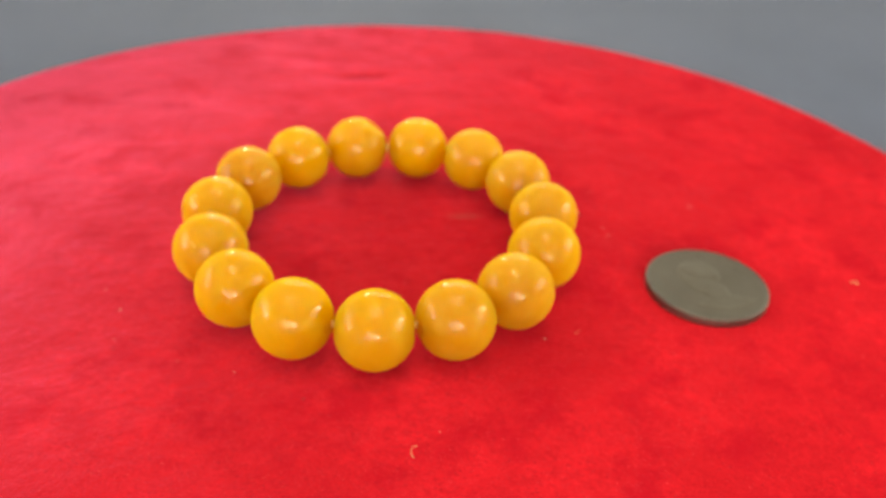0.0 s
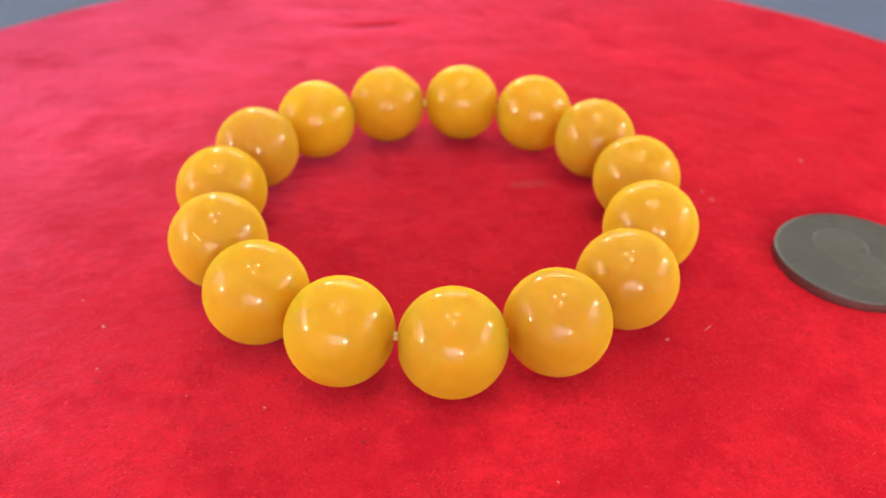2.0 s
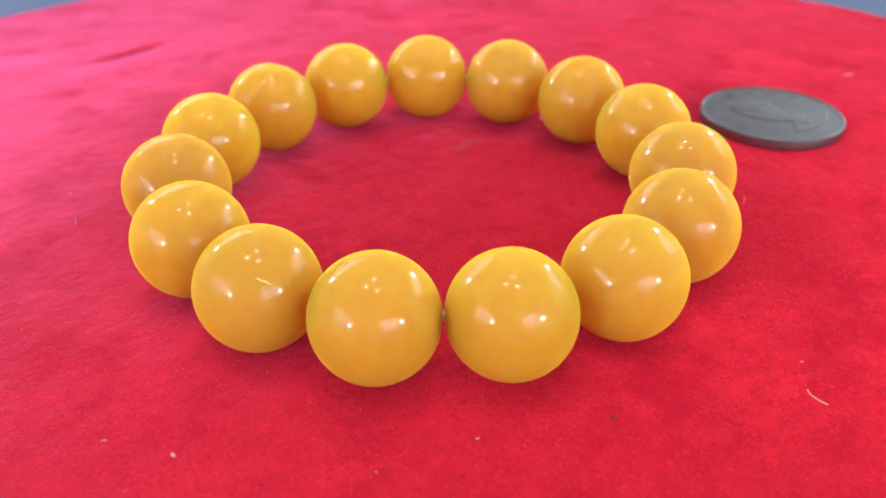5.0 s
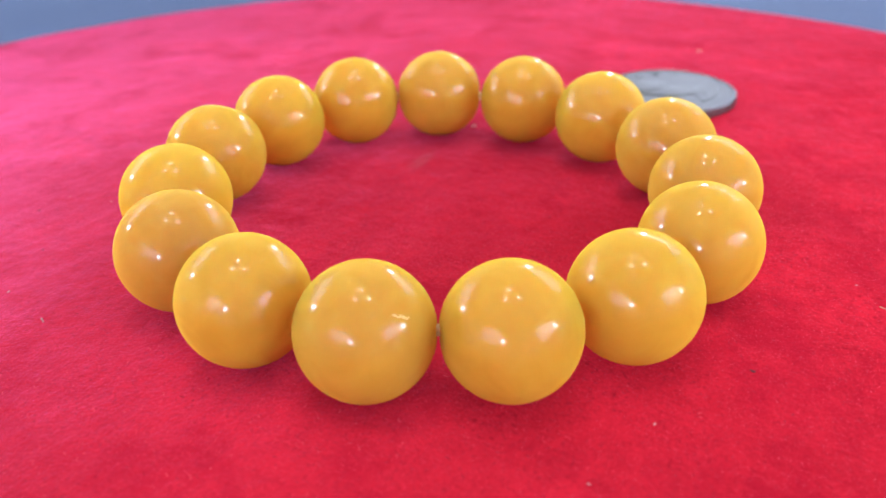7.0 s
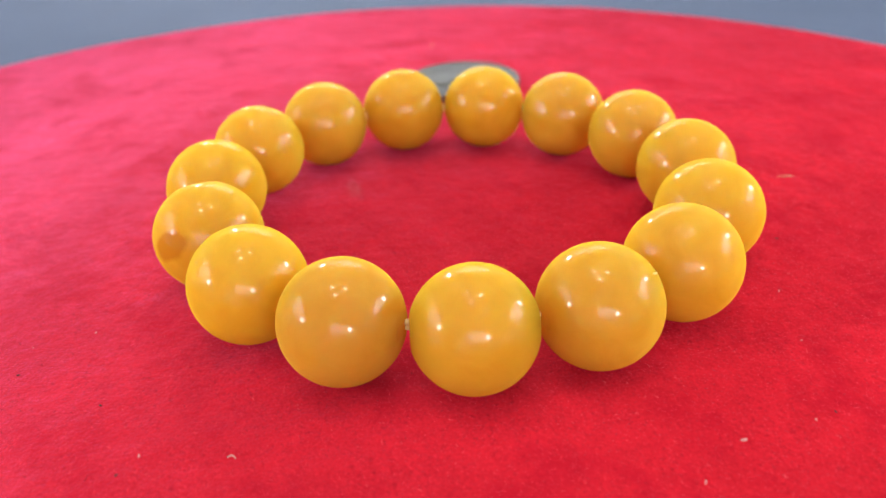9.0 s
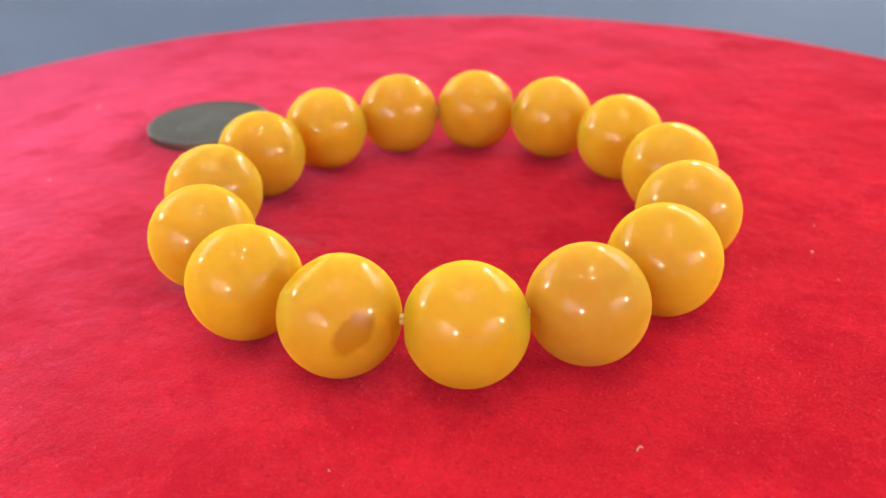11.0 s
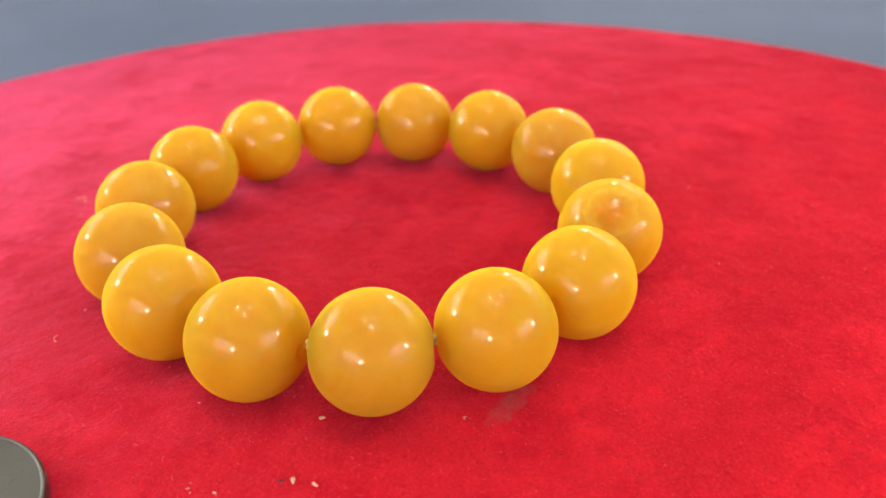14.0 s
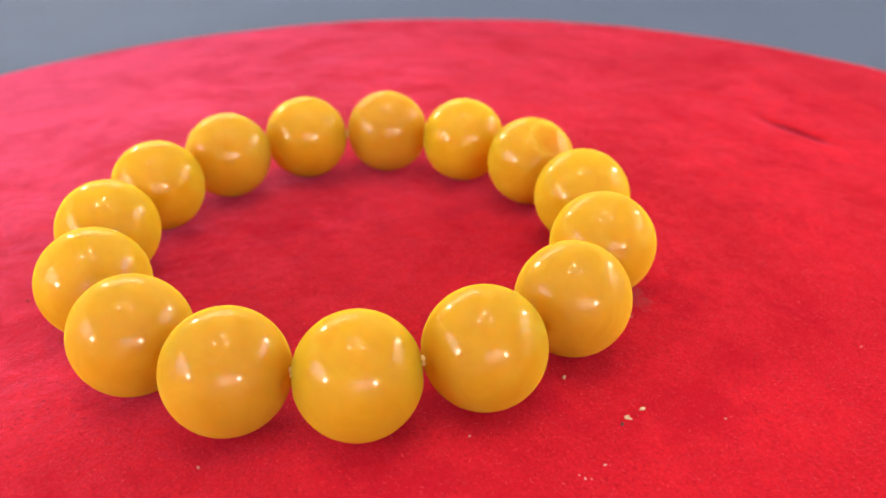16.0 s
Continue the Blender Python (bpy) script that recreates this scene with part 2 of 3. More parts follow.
PILE = pile_material()
GLOSS = 0.20
# normal tilt standing in for side light on the velvet
SIDE_LIGHT_LEAN = 0.36
PIT = (0.59, 0.17, 0.79)
FACET = (-0.79, 0.58, 0.27)
VELVET = velvet_material()
AMBER = amber_material()
AMBER_PITTED = amber_material("pitted_amber", True)
CORD = mottled("cream_cord", (0.86, 0.56, 0.16), (0.90, 0.66, 0.26), 400, 0.85)
NICKEL = mottled("worn_nickel", (0.112, 0.103, 0.083), (0.152, 0.141, 0.117), 90, 0.54, 2500, 0.12, 0.0002, 1.0)
NICKEL_RUBBED = mottled("rubbed_relief", (0.122, 0.112, 0.090), (0.162, 0.150, 0.123), 300, 0.54, 2500, 0.1, 0.0002, 1.0)
# same nickel made paler to imitate the highlight along the edge
NICKEL_LIT_EDGE = mottled("lit_nickel_edge", (0.26, 0.24, 0.20), (0.36, 0.33, 0.28), 200, 0.36, 2500, 0.1, 0.0002, 1.0)
NICKEL_RIM = mottled("rubbed_nickel", (0.11, 0.10, 0.084), (0.17, 0.157, 0.135), 200, 0.38, 2500, 0.1, 0.0002, 1.0)
DESK = mottled("grey_desk_cloth", (0.056, 0.077, 0.122), (0.084, 0.109, 0.166), 9, 0.75, 900, 0.5, 0.0012)
BLACK = mottled("black_plastic", (0.02, 0.02, 0.022), (0.03, 0.03, 0.032), 30, 0.4)
WALL = mottled("grey_wall_paint", (0.76, 0.77, 0.79), (0.81, 0.82, 0.84), 2, 0.8, 60, 0.15, 0.002)
CEILING = mottled("white_ceiling_paint", (0.78, 0.78, 0.78), (0.83, 0.83, 0.83), 2, 0.85, 60, 0.1, 0.002)
# unseen floor, paled to throw window light up at the ceiling
FLOOR = mottled("pale_floor", (0.52, 0.51, 0.49), (0.58, 0.57, 0.55), 3, 0.5, 40, 0.1, 0.002)
FRAME = mottled("white_window_frame", (0.74, 0.74, 0.74), (0.80, 0.80, 0.80), 6, 0.4)
STEEL = mottled("grey_steel", (0.35, 0.35, 0.36), (0.42, 0.42, 0.43), 20, 0.35, None, 0, 0, 1.0)
CRUMB = mottled("tan_crumb", (0.48, 0.27, 0.13), (0.78, 0.55, 0.36), 1500, 0.8, 3000, 0.5, 0.0002)
LINT = mottled("pale_lint", (0.56, 0.22, 0.18), (0.68, 0.34, 0.28), 900, 0.8)
DARK_CRUMB = mottled("dark_crumb", (0.05, 0.02, 0.015), (0.10, 0.04, 0.03), 900, 0.8)
FIBRE = mottled("tan_fibre", (0.66, 0.36, 0.17), (0.76, 0.46, 0.24), 900, 0.6)
GLASS, gt, gp = material("window_glass")
gp.inputs["Transmission Weight"].default_value = 1.0
gp.inputs["Roughness"].default_value = 0.0
gp.inputs["IOR"].default_value = 1.1


# ---- building helpers ----
def mesh_object(name, bm, mat, parent=None, label="", smooth=False):
    me = bpy.data.meshes.new(name)
    bmesh.ops.recalc_face_normals(bm, faces=bm.faces)
    bm.to_mesh(me)
    bm.free()
    me.materials.append(mat)
    if smooth:
        me.shade_smooth()
    ob = new(name, me)
    if parent:
        ob.parent = parent
    if label:
        tagged(ob, label)
    return ob


def part(name, bm, mat, parent, label="", smooth=False):
    return mesh_object(name, bm, mat, parent, label, smooth)


def box(bm, x0, x1, y0, y1, z0, z1, m=None, bevel=0.0):
    r = bmesh.ops.create_cube(bm, size=1)
    mat = Matrix.Translation(((x0 + x1) / 2, (y0 + y1) / 2, (z0 + z1) / 2)) @ Matrix.Diagonal((x1 - x0, y1 - y0, z1 - z0, 1))
    bmesh.ops.transform(bm, matrix=(m or Matrix()) @ mat, verts=r["verts"])
    if bevel:
        edges = list({e for v in r["verts"] for e in v.link_edges})
        bmesh.ops.bevel(bm, geom=edges, offset=bevel, segments=2, affect="EDGES", profile=0.5)


def lathe(bm, profile, n, close=False):
    """Turns (r, z) points round the z axis."""
    rings = []
    for r, z in profile:
        if r < 1e-7:
            rings.append([bm.verts.new((0, 0, z))])
        else:
            rings.append([bm.verts.new((r * math.cos(2 * math.pi * k / n), r * math.sin(2 * math.pi * k / n), z)) for k in range(n)])
    pairs = list(zip(rings, rings[1:])) + ([(rings[-1], rings[0])] if close else [])
    for a, b in pairs:
        for k in range(n):
            j = (k + 1) % n
            if len(a) == 1:
                bm.faces.new((a[0], b[k], b[j]))
            elif len(b) == 1:
                bm.faces.new((a[k], a[j], b[0]))
            else:
                bm.faces.new((a[k], a[j], b[j], b[k]))


def tube(bm, points, radius, sides=8, closed=False, taper=False):
    rings, n = [], len(points)
    for i, p in enumerate(points):
        a = points[(i - 1) % n] if closed or i else points[0]
        b = points[(i + 1) % n] if closed or i < n - 1 else points[-1]
        d = (Vector(b) - Vector(a)).normalized()
        side = d.cross(Vector((0, 0, 1)))
        side = side.normalized() if side.length > 1e-6 else Vector((1, 0, 0))
        up = side.cross(d)
        r = radius[i] if isinstance(radius, list) else radius
        if taper:
            r *= 0.35 + 0.65 * math.sin(math.pi * (i + 0.5) / n)
        rings.append([bm.verts.new(Vector(p) + r * (math.cos(q) * side + math.sin(q) * up)) for q in (2 * math.pi * k / sides for k in range(sides))])
    for a, b in zip(rings, rings[1:] + rings[:1] if closed else rings[1:]):
        for k in range(sides):
            bm.faces.new((a[k], a[(k + 1) % sides], b[(k + 1) % sides], b[k]))
    if not closed:
        bm.faces.new(rings[0])
        bm.faces.new(rings[-1])


def empty(name, m, label, category, group="", kind=""):
    ob = new(name)
    ob.matrix_world = m
    ob.empty_display_size = 0.01
    return tagged(ob, label, category, group, kind)


# ---- the room ----
def build_room():
    bm = bmesh.new()
    box(bm, -HALF - 0.25, HALF + 0.25, -HALF - 0.25, HALF + 0.25, -0.12, 0.0)
    fl = mesh_object("floor", bm, FLOOR)
    fl.matrix_world = ROOM
    tagged(fl, "unseen plain floor, made pale to bounce light upwards", "floor", kind="structure")
    bm = bmesh.new()
    box(bm, -HALF - 0.25, HALF + 0.25, -HALF - 0.25, HALF + 0.25, HIGH, HIGH + 0.12)
    ce = mesh_object("ceiling", bm, CEILING)
    ce.matrix_world = ROOM
    tagged(ce, "plain white painted ceiling", "ceiling", kind="structure")
    # the window is repeated on each wall; the extra ones are added
    for k, side in enumerate(("wall_east", "wall_north", "wall_west", "wall_south")):
        m = ROOM @ pose(0, 0, 0, 0, 0, 90 * k)
        end = HALF + (0.2 if k % 2 == 0 else 0.0)
        bm = bmesh.new()
        w = WINDOW_W / 2
        box(bm, HALF, HALF + 0.2, -end, -w, 0, HIGH)
        box(bm, HALF, HALF + 0.2, w, end, 0, HIGH)
        box(bm, HALF, HALF + 0.2, -w, w, 0, WINDOW_LOW)
        box(bm, HALF, HALF + 0.2, -w, w, WINDOW_TOP, HIGH)
        wall = mesh_object(side, bm, WALL)
        wall.matrix_world = m
        tagged(wall, "plain grey painted wall with a window opening", "wall", kind="structure")
        win = empty("window_%d" % (k + 1), m @ pose(HALF + 0.10, 0, WINDOW_LOW), "white framed window of two panes, repeated on every wall", "window", kind="structure")
        high = WINDOW_TOP - WINDOW_LOW
        bm = bmesh.new()
        for y0, y1, z0, z1 in ((-w, -w + 0.06, 0, high), (w - 0.06, w, 0, high), (-w + 0.06, w - 0.06, 0, 0.06),
                               (-w + 0.06, w - 0.06, high - 0.06, high), (-0.03, 0.03, 0.06, high - 0.06)):
            box(bm, -0.03, 0.03, y0 + 0.001, y1 - 0.001, z0 + 0.001, z1 - 0.001)
        part("window_frame", bm, FRAME, win)
        for y0, y1 in ((-w + 0.06, -0.03), (0.03, w - 0.06)):
            bm = bmesh.new()
            box(bm, -0.003, 0.003, y0, y1, 0.06, high - 0.06)
            part("pane", bm, GLASS, win).visible_shadow = False
        bm = bmesh.new()
        box(bm, -0.16, -0.035, -w - 0.05, w + 0.05, -0.03, -0.002, bevel=0.005)
        part("window_sill", bm, FRAME, win)
    # added wall light fixtures, one for each repeated lamp
    lamp = None
    for k in range(4):
        at = ROOM @ pose(0, 0, 0, 0, 0, 90 * k) @ pose(HALF, WALL_LIGHT[0], WALL_LIGHT[1])
        if lamp:
            copy_thing(lamp, at)
            continue
        lamp = empty("wall_light", at, "small round wall light beside the window, repeated on every wall", "wall light", "wall lights")
        bm = bmesh.new()
        lathe(bm, [(0, 0.0), (0.045, 0.0), (0.045, 0.008), (0.040, 0.012), (0.014, 0.014), (0.014, 0.030), (0, 0.030)], 32)
        bmesh.ops.transform(bm, matrix=pose(0, 0, 0, 0, -90, 0), verts=bm.verts)
        part("wall_plate", bm, STEEL, lamp, smooth=True)
        bm = bmesh.new()
        lathe(bm, [(0.016, 0.0), (0.062, 0.012), (0.077, 0.060), (0.080, 0.066), (0.076, 0.066), (0.058, 0.015), (0.016, 0.004)], 40, True)
        bmesh.ops.transform(bm, matrix=pose(-0.026, 0, 0, 0, -98, 0), verts=bm.verts)
        part("shade", bm, FRAME, lamp, "white metal shade", True)
    first = None
    for sx, sy in SPOTS:
        at = pose(sx, sy, HIGH - 0.03)
        if first:
            copy_thing(first, at)
            continue
        first = empty("ceiling_light", at, "small round recessed ceiling downlight", "ceiling light", "ceiling downlights")
        bm = bmesh.new()
        lathe(bm, [(0.060, 0.0), (0.078, 0.0), (0.080, 0.004), (0.080, 0.03), (0.060, 0.03)], 32, True)
        part("trim_ring", bm, STEEL, first, smooth=True)


def build_desk():
    desk = empty("desk", pose(0, 0, 0, 0, 0, TURN), "wide desk with a blue-grey cloth top", "desk")
    bm = bmesh.new()
    box(bm, -0.95, 0.95, -0.95, 0.95, ZD - 0.035, ZD, bevel=0.006)
    part("desktop", bm, DESK, desk, "blue-grey cloth covered desktop")
    for x in (-0.85, 0.85):
        for y in (-0.85, 0.85):
            bm = bmesh.new()
            box(bm, x - 0.03, x + 0.03, y - 0.03, y + 0.03, 0.0, ZD - 0.036, bevel=0.004)
            part("leg", bm, STEEL, desk)


def sag(x, y):
    """Unevenness of the velvet: the pile and its padding."""
    v = noise.noise((x * 26, y * 26, 3.1)) * 0.00030 + noise.noise((x * 75, y * 75, 8.2)) * 0.00012
    u = ((x + 0.0103) * 0.99 + (y - 0.1040) * 0.14) / 0.0095
    w = ((y - 0.1040) * 0.99 - (x + 0.0103) * 0.14) / 0.0013
    return v - 0.0009 * math.exp(-u * u * u * u - w * w)


def pile(parent):
    """Short loose fibres of the velvet, thicker near the bracelet."""
    rng = np.random.default_rng(7)
    n = 180000
    rad = np.sqrt(rng.random(n)) * (DISC_R - 0.007)
    inner = rng.random(n) < 0.55
    rad[inner] = np.sqrt(rng.random(inner.sum())) * 0.085
    ang = rng.random(n) * 2 * np.pi
    # some stand on the rounded edge
    edge = np.arange(n) < 26000
    bow = np.where(edge, radians(88) * rng.random(n), 0.0)
    rad = np.where(edge, DISC_R - 0.006 + 0.006 * np.sin(bow), rad)
    x, y = rad * np.cos(ang), rad * np.sin(ang)
    z = np.array([sag(a, b) for a, b in zip(x + DISC[0], y + DISC[1])]) + ZT - ZD - 0.006 * (1 - np.cos(bow))
    turn = ang - np.pi / 2 + rng.normal(0, 1.1, n)
    long = 0.00018 + 0.00050 * rng.random(n) ** 2
    wide = 0.000016 + 0.000018 * rng.random(n)
    lift = long * (0.15 + 0.45 * rng.random(n))
    turn = np.where(edge, ang + rng.normal(0, 0.8, n), turn)
    long = np.where(edge, long * 1.3, long)
    bend = rng.normal(0, 0.5, n)
    p = np.empty((n, 6, 3))
    for k, s in enumerate((0.0, 0.5, 1.0)):
        a = turn + bend * s
        cx, cy = x + np.cos(a) * long * s, y + np.sin(a) * long * s
        cz = z + lift * math.sin(s * math.pi * 0.62) - 0.00004
        w = wide * (1.0, 0.85, 0.35)[k]
        p[:, 2 * k] = np.stack([cx - np.sin(a) * w, cy + np.cos(a) * w, cz], 1)
        p[:, 2 * k + 1] = np.stack([cx + np.sin(a) * w, cy - np.cos(a) * w, cz], 1)
    base = np.arange(n)[:, None] * 6
    faces = np.concatenate([base + [0, 1, 3, 2], base + [2, 3, 5, 4]], 0)
    me = bpy.data.meshes.new("velvet_nap")
    me.vertices.add(n * 6)
    me.vertices.foreach_set("co", p.ravel())
    me.loops.add(faces.size)
    me.loops.foreach_set("vertex_index", faces.ravel())
    me.polygons.add(len(faces))
    me.polygons.foreach_set("loop_start", np.arange(len(faces)) * 4)
    me.polygons.foreach_set("loop_total", np.full(len(faces), 4))
    me.update(calc_edges=True)
    me.materials.append(PILE)
    ob = new("velvet_nap", me)
    ob.parent = parent
    return ob


def build_turntable():
    table = empty("display_turntable", pose(DISC[0], DISC[1], ZD), "round display turntable covered in red velvet, on a desk", "turntable")
    h = ZT - ZD
    bm = bmesh.new()
    n, flat, edge = 420, DISC_R - 0.006, 0.006
    rings = [[bm.verts.new((0, 0, h))]]
    radii = [flat * (i / 150) for i in range(1, 151)]
    prof = [(r, h) for r in radii] + [(flat + edge * math.sin(radians(a)), h - edge + edge * math.cos(radians(a))) for a in range(10, 91, 10)]
    prof += [(DISC_R, h - 0.012), (DISC_R - 0.001, h - 0.020), (DISC_R - 0.006, h - 0.022), (0.05, h - 0.022)]
    for r, z in prof:
        ring = []
        for k in range(n):
            a = 2 * math.pi * k / n
            x, y = r * math.cos(a), r * math.sin(a)
            if r > flat - 0.002:
                wob = 1 + 0.0022 * noise.noise((math.cos(a) * 9, math.sin(a) * 9, 0.4)) + 0.0008 * noise.noise((math.cos(a) * 40, math.sin(a) * 40, 0.9))
                x, y = x * wob, y * wob
            ring.append(bm.verts.new((x, y, z + (sag(x + DISC[0], y + DISC[1]) if z > h - 0.003 else 0))))
        rings.append(ring)
    for k in range(n):
        bm.faces.new((rings[0][0], rings[1][k], rings[1][(k + 1) % n]))
    for a, b in zip(rings[1:], rings[2:]):
        for k in range(n):
            j = (k + 1) % n
            bm.faces.new((a[k], b[k], b[j], a[j]))
    bm.faces.new(rings[-1])
    part("velvet_platter", bm, VELVET, table, "red velvet covered platter", True)
    tagged(pile(table), "short red velvet fibres", kind="stuff")
    bm = bmesh.new()
    lathe(bm, [(0, 0.0), (0.092, 0.0), (0.095, 0.003), (0.095, 0.016), (0.092, 0.019), (0.03, 0.020), (0, 0.020)], 96)
    part("base", bm, BLACK, table, "black plastic base", True)
    bm = bmesh.new()
    lathe(bm, [(0, 0.0195), (0.03, 0.0195), (0.03, h - 0.0215), (0, h - 0.0215)], 48)
    part("spindle", bm, STEEL, table)


# ---- the bracelet ----
RB = 0.00769
BEADS = [
    (-0.0000, -0.0376), (0.0151, -0.0343), (0.0275, -0.0251), (0.0350, -0.0115), (0.0369, 0.0040),
    (0.0327, 0.0192), (0.0225, 0.0309), (0.0081, 0.0368), (-0.0076, 0.0364), (-0.0220, 0.0301),
    (-0.0326, 0.0187), (-0.0370, 0.0037), (-0.0353, -0.0117), (-0.0278, -0.0252), (-0.0154, -0.0344),
]
PIT_BEAD, SCRATCHED_BEAD = 8, 12
PLAIN_TONE, DULL_TONE, BRIGHT_TONE = (1.0, 1.0, 1.0, 1), (0.87, 0.84, 1.3, 1), (1.05, 1.08, 0.9, 1)
TONES = {1: (0.94, 0.92, 1.15, 1), 2: (0.90, 0.88, 1.2, 1), 4: (0.97, 0.96, 1.05, 1), 5: (0.93, 0.93, 1.2, 1), 7: BRIGHT_TONE, 9: BRIGHT_TONE, 10: DULL_TONE, 12: (0.96, 0.96, 1.2, 1), 14: (1.02, 1.05, 0.95, 1)}


def bead_mesh(bm):
    """A ball whose drilled ends lie along x."""
    hole, n, m = 0.00062, 72, 48
    a0 = math.asin(hole / RB)
    flat = RB - 0.00024          # the skin is ground flat round the hole
    prof = [(0, -flat + 0.0003), (hole * 0.8, -flat + 0.0003)]
    prof += [(RB * math.sin(a), -max(-flat, min(flat, RB * math.cos(a)))) for a in (a0 + 0.02 + (math.pi - 2 * a0 - 0.04) * i / m for i in range(m + 1))]
    prof += [(hole * 0.8, flat - 0.0003), (0, flat - 0.0003)]
    lathe(bm, prof, n)
    bmesh.ops.transform(bm, matrix=pose(0, 0, 0, 0, 90, 0), verts=bm.verts)
    return bm


def dent(bm, d, reach, depth, flat=False):
    d = Vector(d).normalized()
    for v in bm.verts:
        if v.co.length < RB * 0.97:
            continue
        a = v.co.normalized().angle(d)
        if a < reach:
            if flat:
                v.co *= min(1.0, math.cos(reach) / math.cos(a))
            else:
                s = 1 - a / reach
                wob = 0.9 + 0.55 * noise.noise(v.co * 420) + 0.35 * noise.noise(v.co * 1100)
                v.co *= 1 - depth * wob * min(1.0, s * 2.6) / RB


def build_bracelet():
    bracelet = empty("bead_bracelet", pose(0, 0, ZT), "bracelet of fifteen polished yellow amber beads lying on red velvet", "bracelet")
    shared = None
    n = len(BEADS)
    for i, (x, y) in enumerate(BEADS):
        (ax, ay), (bx, by) = BEADS[i - 1], BEADS[(i + 1) % n]
        along = math.degrees(math.atan2(by - ay, bx - ax))
        lift = RB - 0.0001
        m = pose(x, y, lift, 0, 0, along)
        if i == PIT_BEAD:
            bm = bead_mesh(bmesh.new())
            axis = Vector((math.cos(radians(along)), math.sin(radians(along)), 0))
            bmesh.ops.transform(bm, matrix=pose(0, 0, 0, 0, 0, along), verts=bm.verts)
            bmesh.ops.subdivide_edges(bm, edges=[e for e in bm.edges if (e.verts[0].co.normalized().dot(Vector(PIT).normalized()) > 0.75)], cuts=1, use_grid_fill=True)
            for v in bm.verts:
                if v.co.length > RB * 0.985 and abs(v.co.dot(axis)) < RB * 0.95:
                    v.co = v.co.normalized() * RB
            dent(bm, PIT, 0.50, 0.00022)
            ob = part("bead", bm, AMBER_PITTED, bracelet, "amber bead with a flaky orange pit and a brown spot", True)
            ob.matrix_basis = pose(x, y, lift)
            continue
        if shared is None:
            ob = part("bead", bead_mesh(bmesh.new()), AMBER, bracelet, "", True)
            shared = ob.data
        else:
            ob = new("bead", shared)
            ob.parent = bracelet
        ob.matrix_basis = m
        ob.color = TONES.get(i, PLAIN_TONE)
        if i == SCRATCHED_BEAD:
            tagged(ob, "amber bead with a pale scratch")
            bm = bmesh.new()
            pts = []
            for k in range(7):
                s = k / 6
                d = Vector((-0.30 + 0.18 * s, -0.68 - 0.13 * s, 0.68 - 0.12 * s)).normalized()
                pts.append(d * (RB + 0.00001) + Vector((x, y, lift)) + Vector((0, 0, 0.00012 * math.sin(k * 2.3))))
            tube(bm, pts, 0.00010, 6, taper=True)
            sc = part("scratch", bm, CORD, ob, "pale scratch", True)
            sc.matrix_basis = ob.matrix_basis.inverted()
    for off in (-0.00036, 0.00036):
        pts, thick = [], []
        for i in range(n):
            (ax, ay), (bx, by) = BEADS[i], BEADS[(i + 1) % n]
            for q, w in ((0.0, 0.00022), (0.30, 0.00022), (0.470, 0.00026), (0.484, 0.00037), (0.516, 0.00037), (0.530, 0.00026), (0.70, 0.00022)):
                pts.append((ax + (bx - ax) * q, ay + (by - ay) * q, RB + off))
                thick.append(w)
        bm = bmesh.new()
        tube(bm, pts, thick, 8, closed=True)
        part("cord", bm, CORD, bracelet, "cream elastic cord", True)


# ---- the coin ----
COIN_AT = (0.0710, -0.0138)
COIN_R, COIN_H = 0.0130, 0.0019


def glyph_mesh(text, size, depth):
    cu = bpy.data.curves.new("glyph", "FONT")
    cu.body, cu.size, cu.extrude = text, size, depth
    cu.align_x, cu.align_y = "CENTER", "CENTER"
    ob = new("glyph", cu)
    bpy.context.view_layer.update()
    me = bpy.data.meshes.new_from_object(ob.evaluated_get(bpy.context.evaluated_depsgraph_get()))
    bpy.data.objects.remove(ob)
    bpy.data.curves.remove(cu)
    me.materials.clear()
    me.materials.append(NICKEL_RUBBED)
    return me


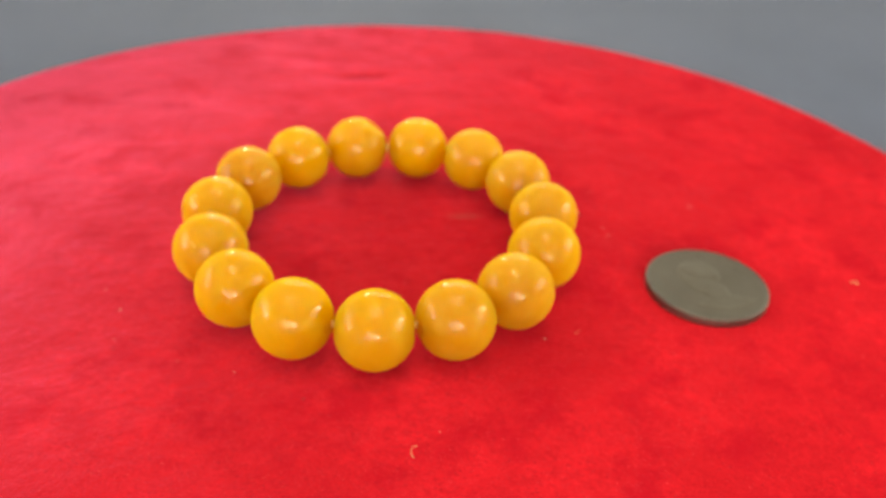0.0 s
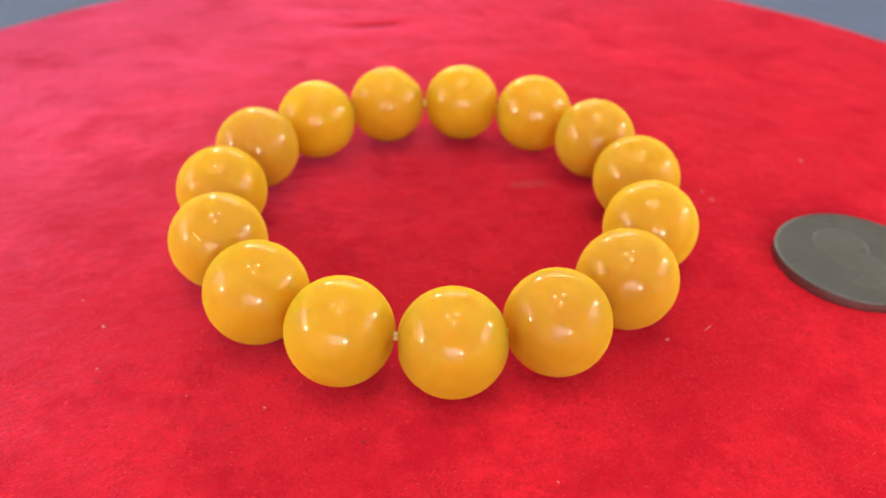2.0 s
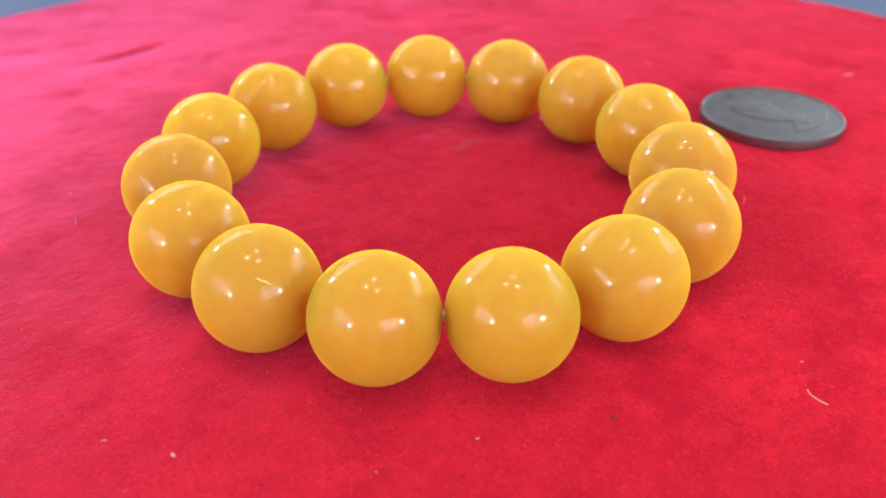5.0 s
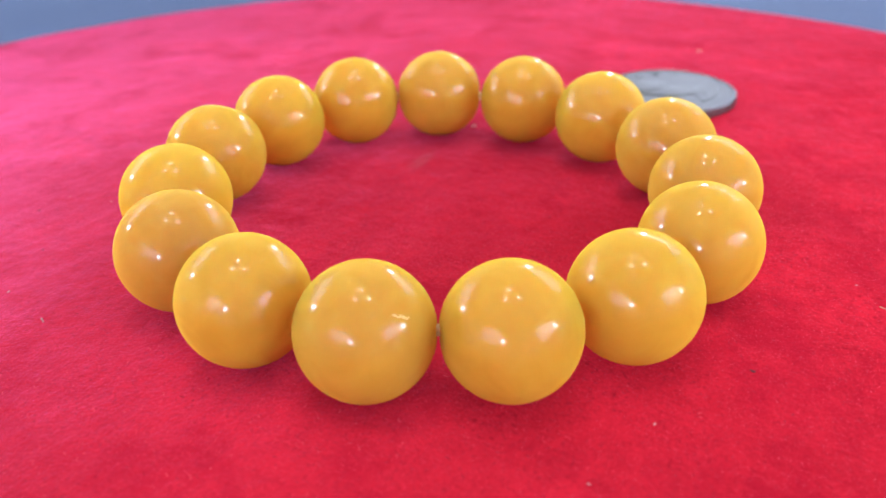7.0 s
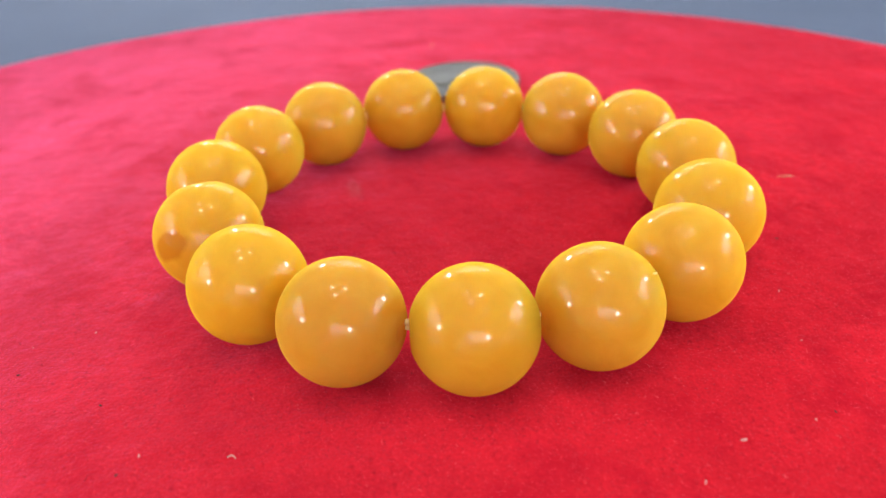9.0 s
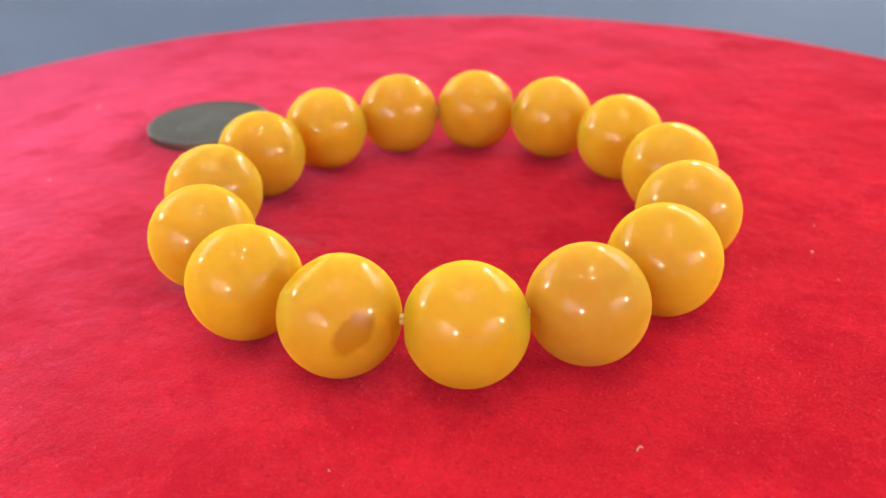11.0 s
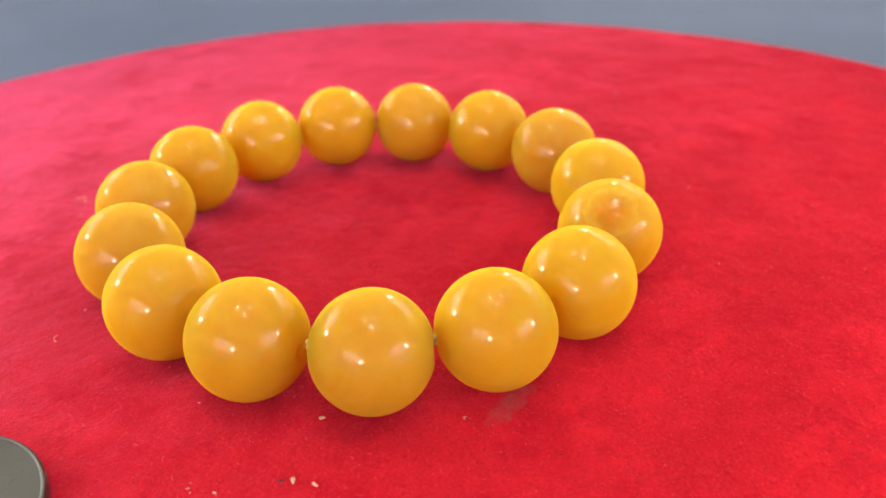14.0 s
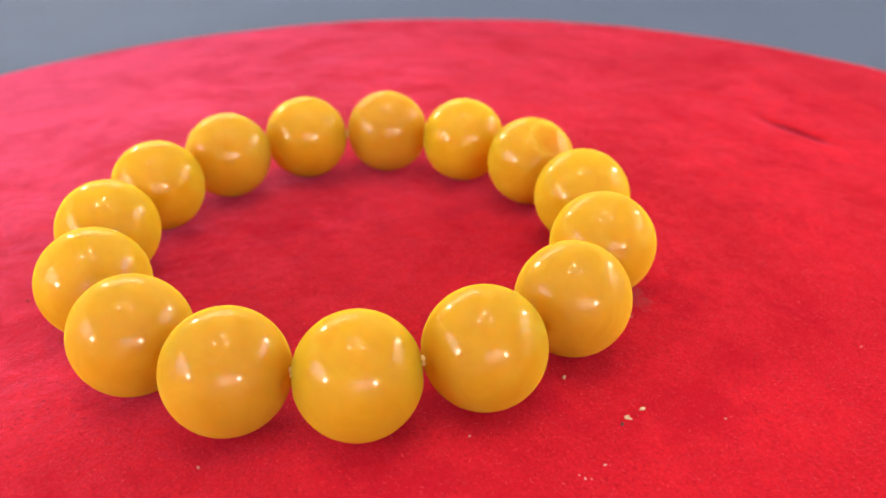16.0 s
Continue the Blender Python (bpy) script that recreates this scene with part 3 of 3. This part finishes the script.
def build_coin():
    coin = empty("coin", pose(COIN_AT[0], COIN_AT[1], ZT + 0.00002, 0, 0, 3), "worn grey nickel coin lying flat on red velvet", "coin")
    bm = bmesh.new()
    R, H = COIN_R, COIN_H
    lathe(bm, [(0, 0), (R - 0.0003, 0), (R - 0.00008, 0.00008), (R, 0.00025), (R, H - 0.0002), (R - 0.00008, H - 0.00008), (R - 0.0004, H - 0.0001), (R - 0.0005, H - 0.00018), (R - 0.00056, H - 0.00018), (R - 0.0012, H - 0.00018), (0, H - 0.00018)], 160)
    part("blank", bm, NICKEL, coin, "olive grey nickel disc with a narrow raised rim", True)
    top = H - 0.00018
    # milled edge, in a paler nickel that carries the lit highlight
    bm = bmesh.new()
    for k in range(240):
        a = 2 * math.pi * k / 240
        box(bm, R - 0.0001, R + 0.00003, -0.00009, 0.00009, 0.0003, H - 0.0003, pose(0, 0, 0, 0, 0, math.degrees(a)))
    tagged(part("milled_edge", bm, NICKEL_LIT_EDGE, coin, "milled edge with its highlight put into the colour"), kind="stuff")
    # a plain raised bust: head oval, neck and shoulders
    bm = bmesh.new()

    def step(v, soft=0.12):
        v = min(1.0, max(0.0, 0.5 + v / soft))
        return v * v * (3 - 2 * v)

    def relief(x, y):
        def oval(cx, cy, rx, ry, turn=0.0):
            c, q = math.cos(radians(turn)), math.sin(radians(turn))
            u, w = (x - cx) * c + (y - cy) * q, (y - cy) * c - (x - cx) * q
            return 1 - math.hypot(u / rx, w / ry)
        skull = max(oval(-0.7, 3.3, 4.5, 4.7), oval(-1.3, 1.4, 3.5, 5.2, 6))
        head = step(skull, 0.16) * (0.24 + 0.22 * math.sqrt(max(0.0, skull)))
        hair = 0.15 * step(min(skull, oval(0.2, 5.2, 4.4, 3.4, -20)), 0.14)
        ear = 0.10 * step(oval(2.5, 1.9, 0.75, 1.3, -12), 0.5)
        neck = 0.22 * step(oval(0.9, -2.6, 2.7, 3.2), 0.2)
        slope = 0.42 * (x - 1.4) if x > 1.4 else 0.70 * (1.4 - x)
        base = math.hypot(x - 1.2, y - 1.5) - 10.7
        body = step(min((-3.1 - slope - y) / 4.0, -base / 4.0, (11.0 - math.hypot(x, y)) / 4.0), 0.10)
        lapel = step(0.10 - abs(abs(x - 0.7) - (y + 7.6) * 0.42) / 2.0, 0.14) * step((-3.6 - y) / 3.0) * step((y + 7.4) / 3.0)
        hem = step(0.10 - abs(base + 0.35) / 2.0, 0.14)
        return max(0.8 * head + hair + 0.6 * ear, neck, body * (0.15 + 0.07 * lapel + 0.05 * hem))

    grid = {}
    for i in range(141):
        for k in range(141):
            x, y = -11.2 + 22.4 * i / 140, -11.2 + 22.4 * k / 140
            if math.hypot(x, y) < 11.2:
                grid[i, k] = bm.verts.new((x / 1000, y / 1000, top - 0.00006 + relief(x, y) * 1.15 / 1000))
    for i, k in list(grid):
        corner = [grid.get(q) for q in ((i, k), (i + 1, k), (i + 1, k + 1), (i, k + 1))]
        if all(corner) and max(v.co.z for v in corner) > top - 0.00003:
            bm.faces.new(corner)
    bmesh.ops.delete(bm, geom=[v for v in bm.verts if not v.link_faces], context="VERTS")
    part("relief", bm, NICKEL_RUBBED, coin, "plain raised bust shape", True)
    bm = bmesh.new()
    lathe(bm, [(R - 0.00052, H - 0.00016), (R - 0.00042, H + 0.00001), (R - 0.00016, H + 0.00002), (R + 0.00003, H - 0.00012), (R + 0.00004, H - 0.00028), (R + 0.00001, H - 0.00034)], 160)
    part("rim", bm, NICKEL_RIM, coin, "polished raised rim", True)
    for ch, a in zip("中華民國七十六年", (8, 32, 56, 80, 104, 128, 152, 176)):
        me = glyph_mesh(ch, 0.0023, 0.00004)
        ob = new("character", me)
        ob.parent = coin
        ob.matrix_basis = pose(0.0099 * math.cos(radians(a)), 0.0099 * math.sin(radians(a)), top, 0, 0, a - 90)


# ---- lint and crumbs on the velvet ----
def crumb(name, at, size, mat, label, flat=0.6, seed=0):
    bm = bmesh.new()
    bmesh.ops.create_icosphere(bm, subdivisions=2, radius=1)
    for v in bm.verts:
        v.co *= 1 + 0.9 * noise.noise(v.co * 1.6 + Vector((seed * 3.7, seed, 0)))
    bmesh.ops.transform(bm, matrix=Matrix.Diagonal((size * 1.3, size * 0.62, size * flat, 1)), verts=bm.verts)
    ob = mesh_object(name, bm, mat)
    ob.matrix_world = pose(at[0], at[1], ZT + size * flat * 0.55 + sag(*at), 0, 0, seed * 47)
    tagged(ob, label, "crumb" if "crumb" in name else "lint", "debris on the velvet")


def fibre(at, length, curl, turn, mat, label, radius=0.00006):
    bm = bmesh.new()
    pts = []
    for k in range(12):
        s = k / 11
        a = curl * (s - 0.5)
        r = length / max(abs(curl), 0.01)
        pts.append((r * math.sin(a), r * (1 - math.cos(a)), 0.00012 + 0.00035 * math.sin(math.pi * s)))
    tube(bm, pts, radius, 6)
    ob = mesh_object("fibre", bm, mat, smooth=True)
    ob.matrix_world = pose(at[0], at[1], ZT + sag(*at) - 0.00002, 0, 0, turn)
    tagged(ob, label, "lint", "debris on the velvet")


def build_debris():
    U = 0.0155
    fibre((0.445 * U, -3.88 * U), 0.0032, 2.0, 262, FIBRE, "thin curled tan fibre on red velvet", 0.00007)
    fibre((6.83 * U, -0.69 * U), 0.0016, 0.3, 150, FIBRE, "short tan fibre on red velvet", 0.00012)
    fibre((-2.90 * U, 2.04 * U), 0.0009, 0.4, 70, LINT, "short pale fibre on red velvet", 0.00010)
    fibre((2.62 * U, -1.85 * U), 0.0018, 1.2, 40, FIBRE, "thin curled tan fibre on red velvet", 0.00004)
    for i, (x, y, s) in enumerate(((2.16, -1.98, 0.00024), (5.01, 1.37, 0.00034), (-3.36, -1.47, 0.00034), (-5.73, 0.96, 0.00030),
                                   (-2.76, 2.69, 0.00024), (2.01, 1.97, 0.00020), (3.43, 0.70, 0.00022), (3.48, 0.50, 0.00022), (3.50, 0.54, 0.00013), (6.13, 0.58, 0.00015), (0.76, -3.60, 0.00017), (-1.67, -2.64, 0.00019), (3.43, 0.48, 0.00013), (3.44, 1.81, 0.00015), (1.99, 1.97, 0.00017), (-1.14, 3.33, 0.00019), (-1.27, 3.81, 0.00013), (3.25, 3.48, 0.00015), (2.74, -0.05, 0.00017), (-3.26, -2.06, 0.00019), (-3.69, -1.04, 0.00013), (-2.38, -2.45, 0.00015), (-3.67, -1.05, 0.00017))):
        crumb("lint_speck", (x * U, y * U), s * 0.85, LINT, "pale speck of lint on red velvet", 0.5, i)
    for i, (x, y, s) in enumerate(((3.10, 1.14, 0.00042), (3.07, 1.30, 0.00036), (2.47, 0.96, 0.00034))):
        crumb("crumb", (x * U, y * U), s * 0.85, CRUMB, "tan crumb on red velvet beside the beads", 0.7, i + 20)
    for i, (x, y, s) in enumerate(((-0.80, -3.09, 0.00022), (3.14, 1.06, 0.00026), (5.63, -2.17, 0.00014), (6.28, -2.52, 0.00016), (-1.64, 3.82, 0.00018), (-2.32, 3.96, 0.00014), (-3.21, -2.24, 0.00016), (-2.14, 3.08, 0.00018), (-2.88, 2.07, 0.00014), (-2.92, 2.81, 0.00016))):
        crumb("dark_crumb", (x * U, y * U), s, DARK_CRUMB, "dark speck on red velvet", 0.5, i + 40)


build_room()
build_desk()
build_turntable()
build_bracelet()
build_coin()
build_debris()
